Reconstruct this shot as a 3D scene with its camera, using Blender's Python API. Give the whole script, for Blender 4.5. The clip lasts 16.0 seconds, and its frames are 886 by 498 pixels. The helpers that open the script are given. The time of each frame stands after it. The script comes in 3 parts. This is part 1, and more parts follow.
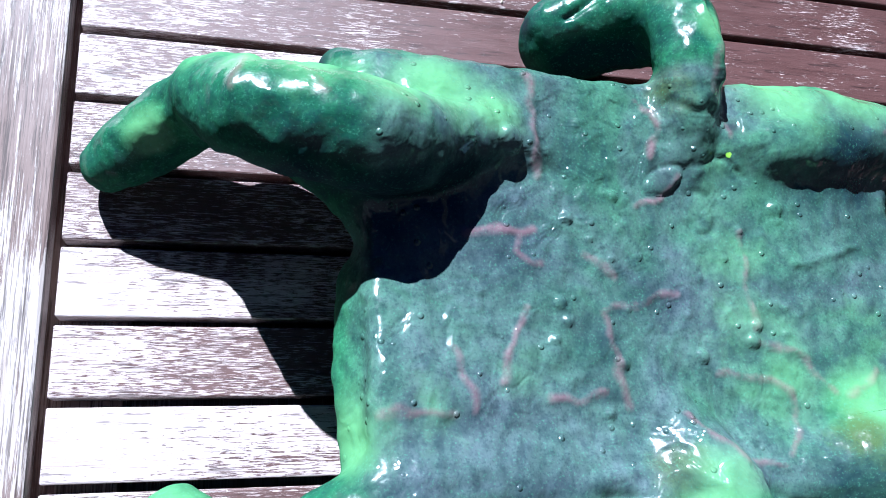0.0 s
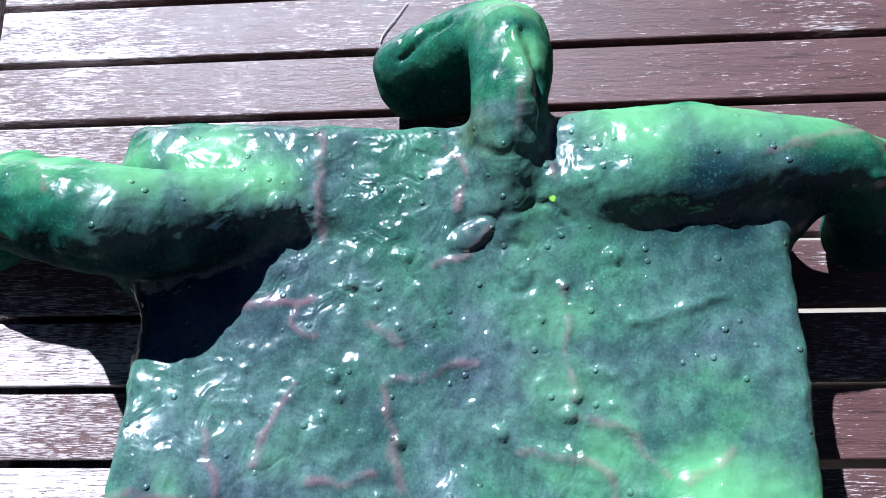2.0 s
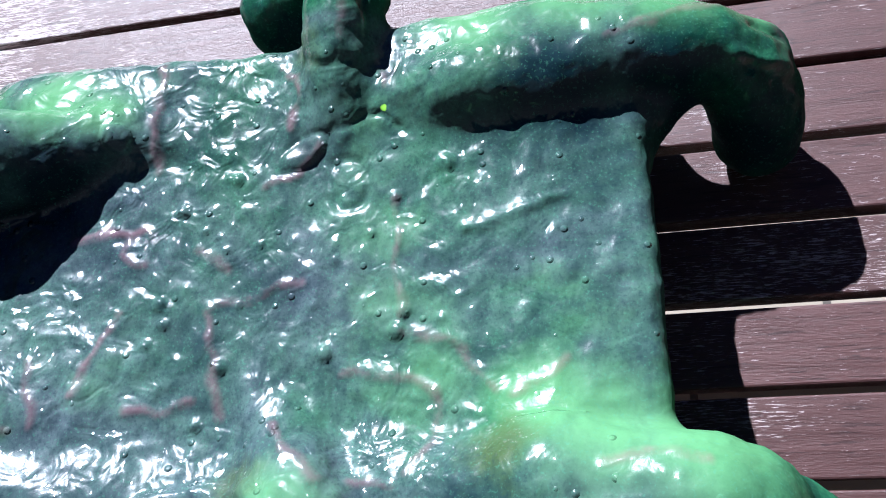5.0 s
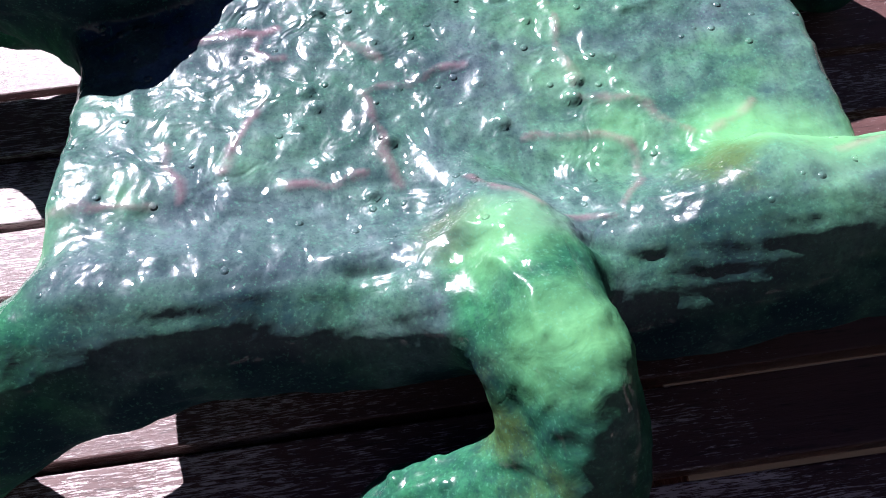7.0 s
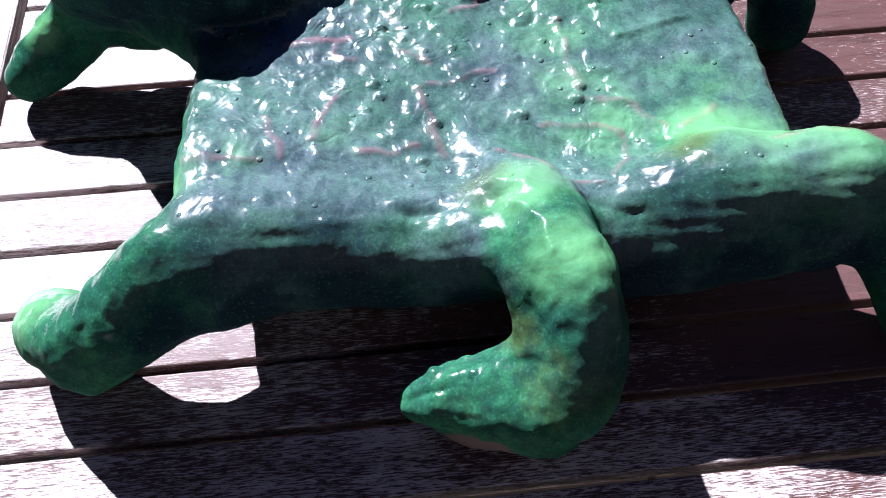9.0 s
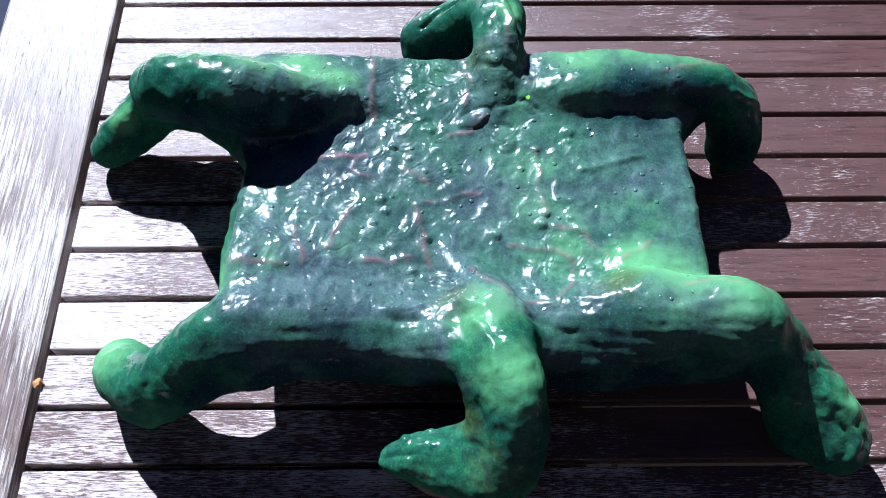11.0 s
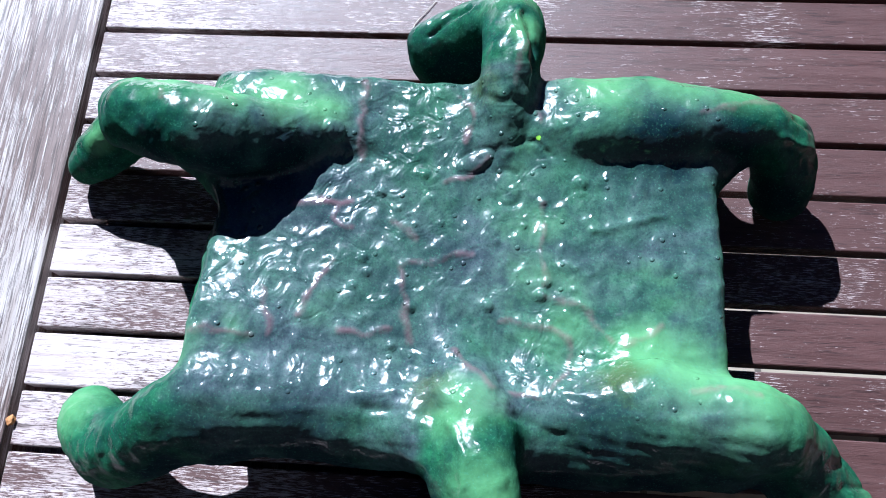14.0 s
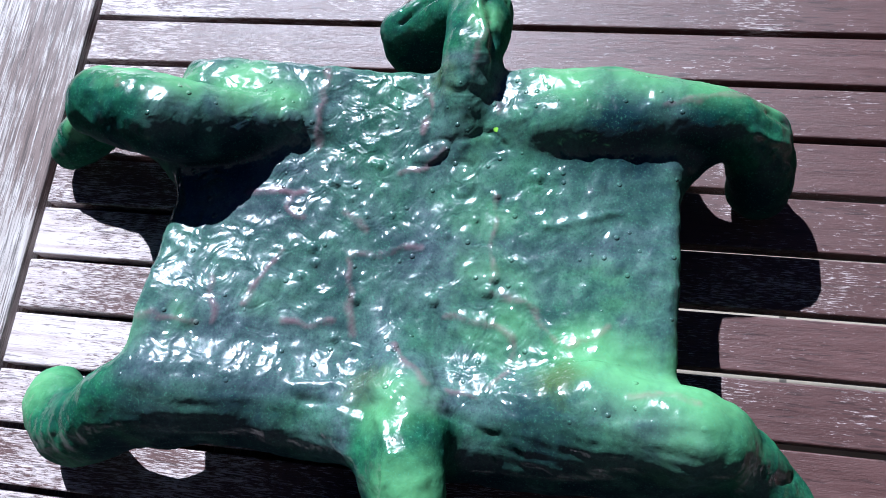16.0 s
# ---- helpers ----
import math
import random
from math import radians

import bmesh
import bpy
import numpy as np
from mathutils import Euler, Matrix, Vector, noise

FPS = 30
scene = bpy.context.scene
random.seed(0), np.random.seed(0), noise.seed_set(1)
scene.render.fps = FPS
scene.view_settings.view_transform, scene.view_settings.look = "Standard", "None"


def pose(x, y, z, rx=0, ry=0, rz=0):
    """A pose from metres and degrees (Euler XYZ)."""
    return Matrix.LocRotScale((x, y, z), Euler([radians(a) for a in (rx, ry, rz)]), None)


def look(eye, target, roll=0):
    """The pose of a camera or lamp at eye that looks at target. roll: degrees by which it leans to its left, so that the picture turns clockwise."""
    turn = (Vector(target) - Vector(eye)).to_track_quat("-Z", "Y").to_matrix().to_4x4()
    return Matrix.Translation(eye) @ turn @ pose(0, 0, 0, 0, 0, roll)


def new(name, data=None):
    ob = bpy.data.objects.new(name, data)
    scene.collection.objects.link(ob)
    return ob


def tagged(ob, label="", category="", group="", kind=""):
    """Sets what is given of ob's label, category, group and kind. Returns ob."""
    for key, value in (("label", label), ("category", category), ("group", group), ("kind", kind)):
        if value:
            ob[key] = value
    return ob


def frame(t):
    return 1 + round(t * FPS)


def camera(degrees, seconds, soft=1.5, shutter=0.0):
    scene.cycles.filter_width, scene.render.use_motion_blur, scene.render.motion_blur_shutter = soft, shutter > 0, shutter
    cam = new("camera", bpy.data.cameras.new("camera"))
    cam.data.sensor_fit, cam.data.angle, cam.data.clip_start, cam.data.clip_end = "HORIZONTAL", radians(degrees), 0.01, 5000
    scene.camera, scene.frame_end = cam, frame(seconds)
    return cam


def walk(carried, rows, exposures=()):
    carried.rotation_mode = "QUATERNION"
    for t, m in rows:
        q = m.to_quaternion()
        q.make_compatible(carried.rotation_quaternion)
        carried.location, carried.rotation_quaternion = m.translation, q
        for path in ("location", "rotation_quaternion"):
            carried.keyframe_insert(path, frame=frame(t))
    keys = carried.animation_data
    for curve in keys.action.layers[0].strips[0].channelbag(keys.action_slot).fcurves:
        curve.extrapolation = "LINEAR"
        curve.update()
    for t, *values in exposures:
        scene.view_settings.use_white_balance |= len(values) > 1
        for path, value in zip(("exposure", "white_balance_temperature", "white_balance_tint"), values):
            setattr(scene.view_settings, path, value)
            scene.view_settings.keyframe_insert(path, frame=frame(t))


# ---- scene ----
cam = camera(56.4, 16.0, soft=1.0)
# seconds, stops, kelvin, tint
EXPOSURES = [(0.0, 1.78, 4500, 16), (1.5, 1.64, 4500, 16), (3.0, 1.45, 4500, 16), (5.5, 1.45, 4750, 22), (6.0, 1.45, 4850, 24), (6.6, 1.55, 4950, 26), (7.2, 1.98, 5000, 28), (8.0, 2.15, 5000, 28), (10.5, 1.55, 4500, 16), (12.0, 1.3, 4500, 16), (12.5, 1.25, 4500, 16), (13.5, 1.42, 4500, 16), (14.5, 1.3, 4500, 16), (16.0, 1.3, 4500, 16)]
PATH = [
    (0, (0.116, -0.166, 0.609), (0.624, 0.358, -1.253), 44.2),
    (0.5, (0.161, -0.149, 0.631), (0.525, 0.401, -1.257), 32.6),
    (1, (0.262, -0.138, 0.64), (0.475, 0.397, -1.275), 19.9),
    (1.5, (0.355, -0.131, 0.638), (0.37, 0.416, -1.286), 0.3),
    (2, (0.446, -0.111, 0.626), (0.291, 0.39, -1.304), -17.8),
    (2.5, (0.528, -0.096, 0.619), (0.245, 0.37, -1.305), -31.2),
    (3, (0.598, -0.072, 0.592), (0.16, 0.356, -1.312), -46.1),
    (3.2, (0.625, -0.064, 0.58), (0.086, 0.356, -1.299), -52.9),
    (5.5, (0.592, -0.26, 0.53), (0.284, 0.438, -1.319), -28.5),
    (6, (0.522, -0.337, 0.501), (0.361, 0.424, -1.341), -19.3),
    (6.5, (0.448, -0.374, 0.465), (0.429, 0.514, -1.327), -8.0),
    (7, (0.381, -0.361, 0.479), (0.454, 0.549, -1.301), -3.7),
    (7.5, (0.374, -0.392, 0.472), (0.481, 0.577, -1.275), 1.0),
    (8, (0.344, -0.431, 0.482), (0.467, 0.579, -1.24), 0.4),
    (8.2, (0.33, -0.44, 0.491), (0.458, 0.583, -1.223), 0.7),
    (10.3, (0.388, -0.519, 0.71), (0.42, 0.446, -1.042), -0.1),
    (10.5, (0.393, -0.506, 0.725), (0.415, 0.425, -1.045), 0.6),
    (11, (0.385, -0.446, 0.77), (0.4, 0.455, -1.015), 0.5),
    (11.5, (0.385, -0.362, 0.772), (0.382, 0.452, -1.054), -1.7),
    (12, (0.4, -0.306, 0.753), (0.377, 0.403, -1.117), -6.7),
    (12.5, (0.408, -0.28, 0.772), (0.288, 0.389, -1.109), -9.2),
    (13, (0.408, -0.277, 0.752), (0.429, 0.371, -1.139), 4.2),
    (13.5, (0.407, -0.263, 0.756), (0.355, 0.391, -1.134), -1.8),
    (14, (0.455, -0.267, 0.754), (0.296, 0.371, -1.135), -10.7),
    (14.5, (0.504, -0.252, 0.753), (0.267, 0.369, -1.133), -16.6),
    (15, (0.534, -0.242, 0.741), (0.19, 0.358, -1.135), -23.5),
    (15.5, (0.556, -0.239, 0.734), (0.151, 0.323, -1.142), -29.4),
    (16, (0.556, -0.248, 0.735), (0.22, 0.34, -1.146), -24.2),
]
walk(cam, [(t, look(eye, target, roll)) for t, eye, target, roll in PATH], EXPOSURES)


# ---- world, sun, exposure ----
# light travels along (0.55, -1.17, -1)
SUN_FROM = Vector((-0.55, 1.17, 1.0)).normalized()
world = bpy.data.worlds.new("clear_sky")
world.use_nodes = True
scene.world = world
sky = world.node_tree.nodes.new("ShaderNodeTexSky")
sky.sky_type = "NISHITA"
sky.sun_disc = False
sky.altitude = 2000.0
sky.air_density = 0.4
sky.ozone_density = 10.0
sky.dust_density = 0.0
sky.sun_elevation = math.asin(SUN_FROM.z)
sky.sun_rotation = math.atan2(SUN_FROM.x, SUN_FROM.y)
background = world.node_tree.nodes["Background"]
background.inputs[1].default_value = 0.008
deep_blue = world.node_tree.nodes.new("ShaderNodeMix")
deep_blue.data_type, deep_blue.blend_type = "RGBA", "MULTIPLY"
deep_blue.inputs[0].default_value = 1.0
deep_blue.inputs[7].default_value = (0.20, 0.48, 1.50, 1.0)
world.node_tree.links.new(sky.outputs[0], deep_blue.inputs[6])
world.node_tree.links.new(deep_blue.outputs[2], background.inputs[0])
sun = new("sun", bpy.data.lights.new("sun", "SUN"))
sun.data.energy = 5.2
sun.data.angle = radians(0.53)
sun.data.color = (1.0, 0.86, 0.64)
sun.matrix_world = look(SUN_FROM * 5, (0, 0, 0))


# ---- materials ----
class Nodes:
    """A short way to write node trees."""

    def __init__(self, name):
        self.mat = bpy.data.materials.new(name)
        self.mat.use_nodes = True
        self.tree = self.mat.node_tree
        self.bsdf = self.tree.nodes["Principled BSDF"]
        self.out = self.tree.nodes["Material Output"]

    def add(self, kind, props=None, **inputs):
        n = self.tree.nodes.new("ShaderNode" + kind)
        for k, v in (props or {}).items():
            setattr(n, k, v)
        for k, v in inputs.items():
            self.put(n, k.replace("_", " "), v)
        return n

    def put(self, n, key, v):
        socket = n.inputs[int(key[1:])] if key[0] == "i" and key[1:].isdigit() else n.inputs[key]
        if isinstance(v, bpy.types.NodeSocket):
            self.tree.links.new(v, socket)
        else:
            socket.default_value = v

    def noise(self, where, scale, detail=4.0, rough=0.55, distortion=0.0):
        return self.add("TexNoise", Vector=where, Scale=scale, Detail=detail, Roughness=rough, Distortion=distortion).outputs[0]

    def ramp(self, fac, *stops):
        n = self.add("ValToRGB", Fac=fac)
        e = n.color_ramp.elements
        while len(e) < len(stops):
            e.new(0.5)
        for k, (at, c) in enumerate(stops):
            e[k].position = at
            e[k].color = (c, c, c, 1) if isinstance(c, (int, float)) else (*c, 1)
        return n.outputs[0]

    def mix(self, fac, a, b, blend="MIX"):
        n = self.tree.nodes.new("ShaderNodeMix")
        n.data_type, n.blend_type = "RGBA", blend
        for key, v in ((0, fac), (6, a), (7, b)):
            if isinstance(v, bpy.types.NodeSocket):
                self.tree.links.new(v, n.inputs[key])
            else:
                n.inputs[key].default_value = v if key == 0 else (*v, 1)
        return n.outputs[2]

    def maths(self, op, a, b=0.0, c=0.0):
        n = self.add("Math", {"operation": op})
        for k, v in enumerate((a, b, c)):
            self.put(n, "i%d" % k, v)
        return n.outputs[0]

    def place(self, scale=(1, 1, 1), offset=None):
        """Object coordinates, stretched; offset may be a socket."""
        co = self.add("TexCoord").outputs["Object"]
        n = self.add("Mapping", Vector=co, Scale=scale)
        if offset is not None:
            self.put(n, "Location", offset)
        return n.outputs[0]

    def bump(self, height, strength, distance, before=None):
        n = self.add("Bump", Strength=strength, Distance=distance, Height=height)
        if before is not None:
            self.put(n, "Normal", before)
        return n.outputs[0]

    def finish(self, **inputs):
        for k, v in inputs.items():
            self.put(self.bsdf, k.replace("_", " "), v)
        return self.mat


def wood(name, along, brown, pale, bare, worn):
    """Weathered, thinly varnished hardwood. along: the axis of the grain (0 x, 1 y). worn: how much bare wood shows."""
    n = Nodes(name)
    rnd = n.add("ObjectInfo").outputs["Random"]
    shift = n.add("CombineXYZ", X=n.maths("MULTIPLY", rnd, 37.0), Y=n.maths("MULTIPLY", rnd, 91.0), Z=rnd).outputs[0]
    long_ = (1, 14, 14) if along == 0 else (14, 1, 14)
    dash = (1, 12, 12) if along == 0 else (40, 1, 40)
    fine = n.noise(n.place(dash, shift), 84 if along == 0 else 14, 6, 0.75)
    streak = n.noise(n.place(long_, shift), 9, 4, 0.6, 0.3)
    blot = n.noise(n.place((1, 3, 3) if along == 0 else (3, 1, 3), shift), 14, 4, 0.6)
    patch = n.noise(n.add("NewGeometry").outputs["Position"], 5, 3, 0.5)
    tone = n.mix(n.ramp(streak, (0.3, 0), (0.7, 1)), brown, [c * 1.45 for c in brown])
    tone = n.mix(n.ramp(rnd, (0, 0), (1, 0.35)), tone, [c * 0.75 for c in brown])
    # flaked dashes where the varnish has gone; the end by the grey board has weathered most
    flake = n.maths("ADD", n.maths("MULTIPLY", fine, 0.60), n.maths("ADD", n.maths("MULTIPLY", blot, 0.15), n.maths("MULTIPLY", patch, 0.27)))
    along_x = n.add("SeparateXYZ", Vector=n.add("NewGeometry").outputs["Position"]).outputs[0]
    tone = n.mix(n.ramp(along_x, (0.0, 0.30), (0.42, 0.0)), tone, (0.16, 0.11, 0.10))
    along_y = n.add("SeparateXYZ", Vector=n.add("NewGeometry").outputs["Position"]).outputs[1]
    flake = n.maths("ADD", flake, n.ramp(n.maths("MULTIPLY", along_y, -1.0), (0.22, 0.0), (0.34, 0.06)))
    flake = n.maths("ADD", flake, n.ramp(along_x, (0.0, 0.088), (0.25, 0.046), (0.6, 0.0)))
    if along == 0:
        # some slats have lost nearly all their varnish, others little
        flake = n.maths("ADD", flake, n.maths("MULTIPLY_ADD", rnd, 0.05, -0.025))
        bleached = n.ramp(n.maths("MULTIPLY", along_y, -1.0), (0.108, 0.0), (0.114, 0.022), (0.166, 0.022), (0.170, 0.010), (0.222, 0.010), (0.226, 0.0))
        flake = n.maths("ADD", flake, n.maths("MULTIPLY", bleached, n.ramp(along_x, (0.15, 1.0), (0.45, 0.0))))
    else:
        flake = n.maths("MULTIPLY_ADD", n.maths("SUBTRACT", patch, 0.5), 0.3, flake)
    gone = n.ramp(flake, (0.600 - worn, 0), (0.612 - worn, 1))
    tone = n.mix(gone, tone, n.mix(n.ramp(streak, (0.3, 0), (0.65, 1)), bare, pale))
    crack = n.ramp(n.noise(n.place(dash, shift), 26 if along == 0 else 16, 3, 0.7), (0.36 if along == 0 else 0.40, 1), (0.41 if along == 0 else 0.46, 0))
    tone = n.mix(n.maths("MULTIPLY", crack, 0.65), tone, [c * 0.3 for c in brown])
    line = n.ramp(n.noise(n.place((2, 40, 40) if along == 0 else (44, 1.2, 44), shift), 12 if along == 0 else 14, 4, 0.7), (0.38, 1), (0.47, 0))
    tone = n.mix(n.maths("MULTIPLY", line, 0.30 if along == 0 else 0.75), tone, [c * 0.28 for c in brown])
    height = n.maths("ADD", n.maths("MULTIPLY", fine, 0.6), n.maths("ADD", n.maths("MULTIPLY", streak, 0.5), n.maths("MULTIPLY", gone, -0.25)))
    relief = n.bump(height, 0.6, 0.0012)
    rough = n.maths("ADD", n.maths("MULTIPLY", gone, 0.08), n.ramp(streak, (0.3, 0.34), (0.7, 0.48)))
    return n.finish(Base_Color=tone, Roughness=rough, Normal=relief, Specular_IOR_Level=0.5)


def creature_paint():
    """Sprayed and varnished greens: teal, grass and pale green, with pink veins and painted-in navy shade."""
    n = Nodes("glossy_green_paint")
    where = n.place()
    attr = lambda name: n.add("Attribute", {"attribute_name": name}).outputs["Fac"]
    big = n.noise(where, 9, 5, 0.62, 0.6)
    mid = n.noise(where, 38, 5, 0.6)
    fine = n.noise(where, 260, 3, 0.6)
    teal, deep, green, pale = (0.086, 0.122, 0.134), (0.009, 0.020, 0.032), (0.058, 0.144, 0.088), (0.119, 0.295, 0.118)
    limb = n.maths("SUBTRACT", 1.0, attr("flat"))
    side = n.ramp(n.add("SeparateXYZ", Vector=where).outputs[0], (0.42, -0.05), (0.58, 0.12))
    hue = n.maths("MULTIPLY_ADD", attr("blue"), -0.16, n.maths("ADD", side, n.maths("MULTIPLY_ADD", limb, 0.26, big)))
    c = n.mix(n.ramp(hue, (0.36, 0), (0.66, 1)), teal, green)
    arms = n.maths("MULTIPLY", limb, n.maths("MULTIPLY_ADD", attr("blue"), -0.9, 1.0))
    emerald = n.mix(n.ramp(big, (0.38, 0), (0.62, 1)), (0.016, 0.090, 0.048), (0.034, 0.150, 0.060))
    c = n.mix(n.ramp(arms, (0.10, 0.0), (0.50, 0.88)), c, emerald)
    c = n.mix(n.maths("MULTIPLY", n.ramp(mid, (0.36, 1), (0.58, 0)), n.maths("MULTIPLY_ADD", limb, -0.2, 0.42)), c, deep)
    dab = n.ramp(n.noise(where, 90, 4, 0.65, 0.6), (0.44, 1), (0.56, 0))
    c = n.mix(n.maths("MULTIPLY", dab, n.maths("MULTIPLY", limb, 0.35)), c, (0.006, 0.034, 0.018))
    smear = n.ramp(n.noise(n.place((1.0, 1.5, 1.2)), 30, 6, 0.68, 1.2), (0.43, 1), (0.52, 0))
    c = n.mix(n.maths("MULTIPLY", smear, n.maths("MULTIPLY", arms, 0.62)), c, (0.008, 0.040, 0.024))
    # navy paint on the hide, and shade painted in along the limb fronts
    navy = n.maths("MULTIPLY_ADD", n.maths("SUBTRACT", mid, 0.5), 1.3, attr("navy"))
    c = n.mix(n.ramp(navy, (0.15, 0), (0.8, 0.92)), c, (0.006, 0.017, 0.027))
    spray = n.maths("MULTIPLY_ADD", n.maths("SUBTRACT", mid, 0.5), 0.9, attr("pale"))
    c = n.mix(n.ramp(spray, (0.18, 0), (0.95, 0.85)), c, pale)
    moss = n.maths("MULTIPLY_ADD", n.maths("SUBTRACT", mid, 0.5), 1.2, attr("moss"))
    c = n.mix(n.ramp(moss, (0.3, 0), (0.8, 0.75)), c, (0.05, 0.075, 0.018))
    grain = n.noise(where, 520, 2, 0.6)
    speck = n.ramp(grain, (0.34, 1), (0.44, 0))
    bare_of_mist = n.ramp(attr("pale"), (0.1, 1.0), (0.6, 0.15))
    c = n.mix(n.maths("MULTIPLY", speck, n.maths("MULTIPLY", bare_of_mist, 0.34)), c, (0.010, 0.030, 0.038))
    light = n.ramp(grain, (0.58, 0), (0.68, 1))
    c = n.mix(n.maths("MULTIPLY", light, 0.24), c, (0.10, 0.30, 0.19))
    blotch = n.ramp(n.noise(n.place((1.3, 0.8, 1)), 110, 3, 0.6), (0.35, 1), (0.55, 0))
    c = n.mix(n.maths("MULTIPLY", blotch, n.maths("MULTIPLY", bare_of_mist, 0.38)), c, deep)
    vein = n.maths("MULTIPLY", attr("vein"), n.ramp(n.noise(where, 55, 4, 0.6), (0.36, 0.25), (0.56, 1.0)))
    c = n.mix(n.ramp(vein, (0.12, 0), (0.95, 0.42)), c, (0.25, 0.12, 0.145))
    c = n.mix(n.ramp(attr("lime"), (0.3, 0), (0.5, 1)), c, (0.35, 0.75, 0.05))
    mark = attr("dark")
    c = n.mix(mark, c, (0.018, 0.02, 0.03))
    c = n.mix(n.ramp(n.maths("MULTIPLY_ADD", n.maths("SUBTRACT", mid, 0.5), 0.8, attr("bare")), (0.45, 0), (0.6, 1)), c, (0.13, 0.10, 0.088))
    flat = attr("flat")
    film = n.noise(n.place((1.0, 0.95, 1.1)), 46, 2, 0.45, 0.8)
    left = n.ramp(n.add("SeparateXYZ", Vector=where).outputs[0], (0.24, 0.75), (0.34, 1.0), (0.47, 0.95), (0.60, 0.55))
    wrinkle = n.noise(n.place((0.8, 1, 1)), 85, 3, 0.55, 0.5)
    amount = n.maths("MULTIPLY", n.maths("MULTIPLY", left, flat), n.maths("MULTIPLY_ADD", attr("thick"), 0.7, 0.9))
    relief = n.bump(film, n.maths("MULTIPLY", amount, 0.45), 0.0072)
    relief = n.bump(n.noise(n.place((1.2, 0.9, 1)), 170, 3, 0.6, 0.4), n.maths("MULTIPLY", flat, 0.08), 0.0022, relief)
    relief = n.bump(wrinkle, n.maths("MULTIPLY", limb, 0.24), 0.0040, relief)
    cells = n.add("TexVoronoi", Vector=where, Scale=110.0)
    few = n.ramp(n.add("SeparateColor", Color=cells.outputs["Color"]).outputs[0], (0.80, 0), (0.81, 1))
    bubble = n.maths("MULTIPLY", n.ramp(cells.outputs["Distance"], (0.0, 1.0), (0.14, 0.8), (0.26, 0.0)), few)
    relief = n.bump(bubble, n.maths("MULTIPLY_ADD", flat, 1.2, -0.40), 0.0016, relief)
    # crumpled varnish film: flat little facets with hard creases, thick in some places and even in others
    drift = n.add("VectorMath", {"operation": "MULTIPLY_ADD"})
    n.put(drift, "i0", n.add("TexNoise", Vector=where, Scale=24.0, Detail=3.0).outputs["Color"])
    n.put(drift, "i1", (0.034, 0.034, 0.034))
    n.put(drift, "i2", n.place((1.25, 0.85, 1.0)))
    large = n.add("TexVoronoi", {"distance": "CHEBYCHEV"}, Vector=drift.outputs[0], Scale=48.0).outputs["Distance"]
    small = n.add("TexVoronoi", {"distance": "CHEBYCHEV"}, Vector=drift.outputs[0], Scale=125.0).outputs["Distance"]
    crumple = n.ramp(n.noise(where, 17, 3, 0.6), (0.40, 0.25), (0.58, 1.0))
    gloss = n.bump(film, n.maths("MULTIPLY", amount, 0.25), 0.0072, relief)
    gloss = n.bump(large, n.maths("MULTIPLY", amount, 0.85), 0.0034, gloss)
    gloss = n.bump(large, n.maths("MULTIPLY", limb, n.maths("MULTIPLY", crumple, 0.9)), 0.0030, gloss)
    gloss = n.bump(small, n.maths("MULTIPLY", amount, n.maths("MULTIPLY", crumple, 0.8)), 0.0011, gloss)
    relief = n.bump(fine, 0.05, 0.0008, relief)
    # coat fades out on steep faces so the shaded sides mirror less
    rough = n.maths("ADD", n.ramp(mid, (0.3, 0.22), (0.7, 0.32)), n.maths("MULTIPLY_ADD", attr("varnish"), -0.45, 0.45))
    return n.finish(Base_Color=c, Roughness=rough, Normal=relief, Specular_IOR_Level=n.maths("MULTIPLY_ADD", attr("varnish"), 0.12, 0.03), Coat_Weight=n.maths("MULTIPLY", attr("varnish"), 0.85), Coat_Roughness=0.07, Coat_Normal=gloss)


def paving():
    n = Nodes("pale_sandstone_paving")
    where = n.place()
    brick = n.add("TexBrick", Vector=where, Scale=1.0, Mortar_Size=0.006, Brick_Width=0.4, Row_Height=0.2,
                  Color1=(0.34, 0.30, 0.23, 1), Color2=(0.27, 0.23, 0.18, 1), Mortar=(0.05, 0.045, 0.04, 1))
    c = n.mix(n.ramp(n.noise(where, 12, 5, 0.6), (0.3, 0), (0.7, 0.5)), brick.outputs[0], (0.22, 0.19, 0.15))
    relief = n.bump(n.noise(where, 90, 4), 0.3, 0.003)
    return n.finish(Base_Color=c, Roughness=0.85, Normal=relief)


def cloth():
    n = Nodes("navy_canvas")
    where = n.place()
    c = n.mix(n.noise(where, 30, 4), (0.004, 0.008, 0.026), (0.008, 0.016, 0.045))
    weave = n.add("TexWave", Vector=where, Scale=220, Distortion=1.0).outputs[1]
    return n.finish(Base_Color=c, Roughness=0.9, Normal=n.bump(weave, 0.3, 0.001))


SLAT_WOOD = wood("red_brown_slat_wood", 0, (0.068, 0.033, 0.030), (0.62, 0.555, 0.545), (0.42, 0.35, 0.335), 0.012)
BOARD_WOOD = wood("grey_weathered_board_wood", 1, (0.16, 0.122, 0.108), (0.50, 0.465, 0.445), (0.35, 0.305, 0.28), 0.014)
UNDER_WOOD = wood("dark_batten_wood", 1, (0.10, 0.05, 0.035), (0.3, 0.22, 0.17), (0.2, 0.13, 0.1), 0.0)
GREEN = creature_paint()
STONE = paving()
NAVY = cloth()


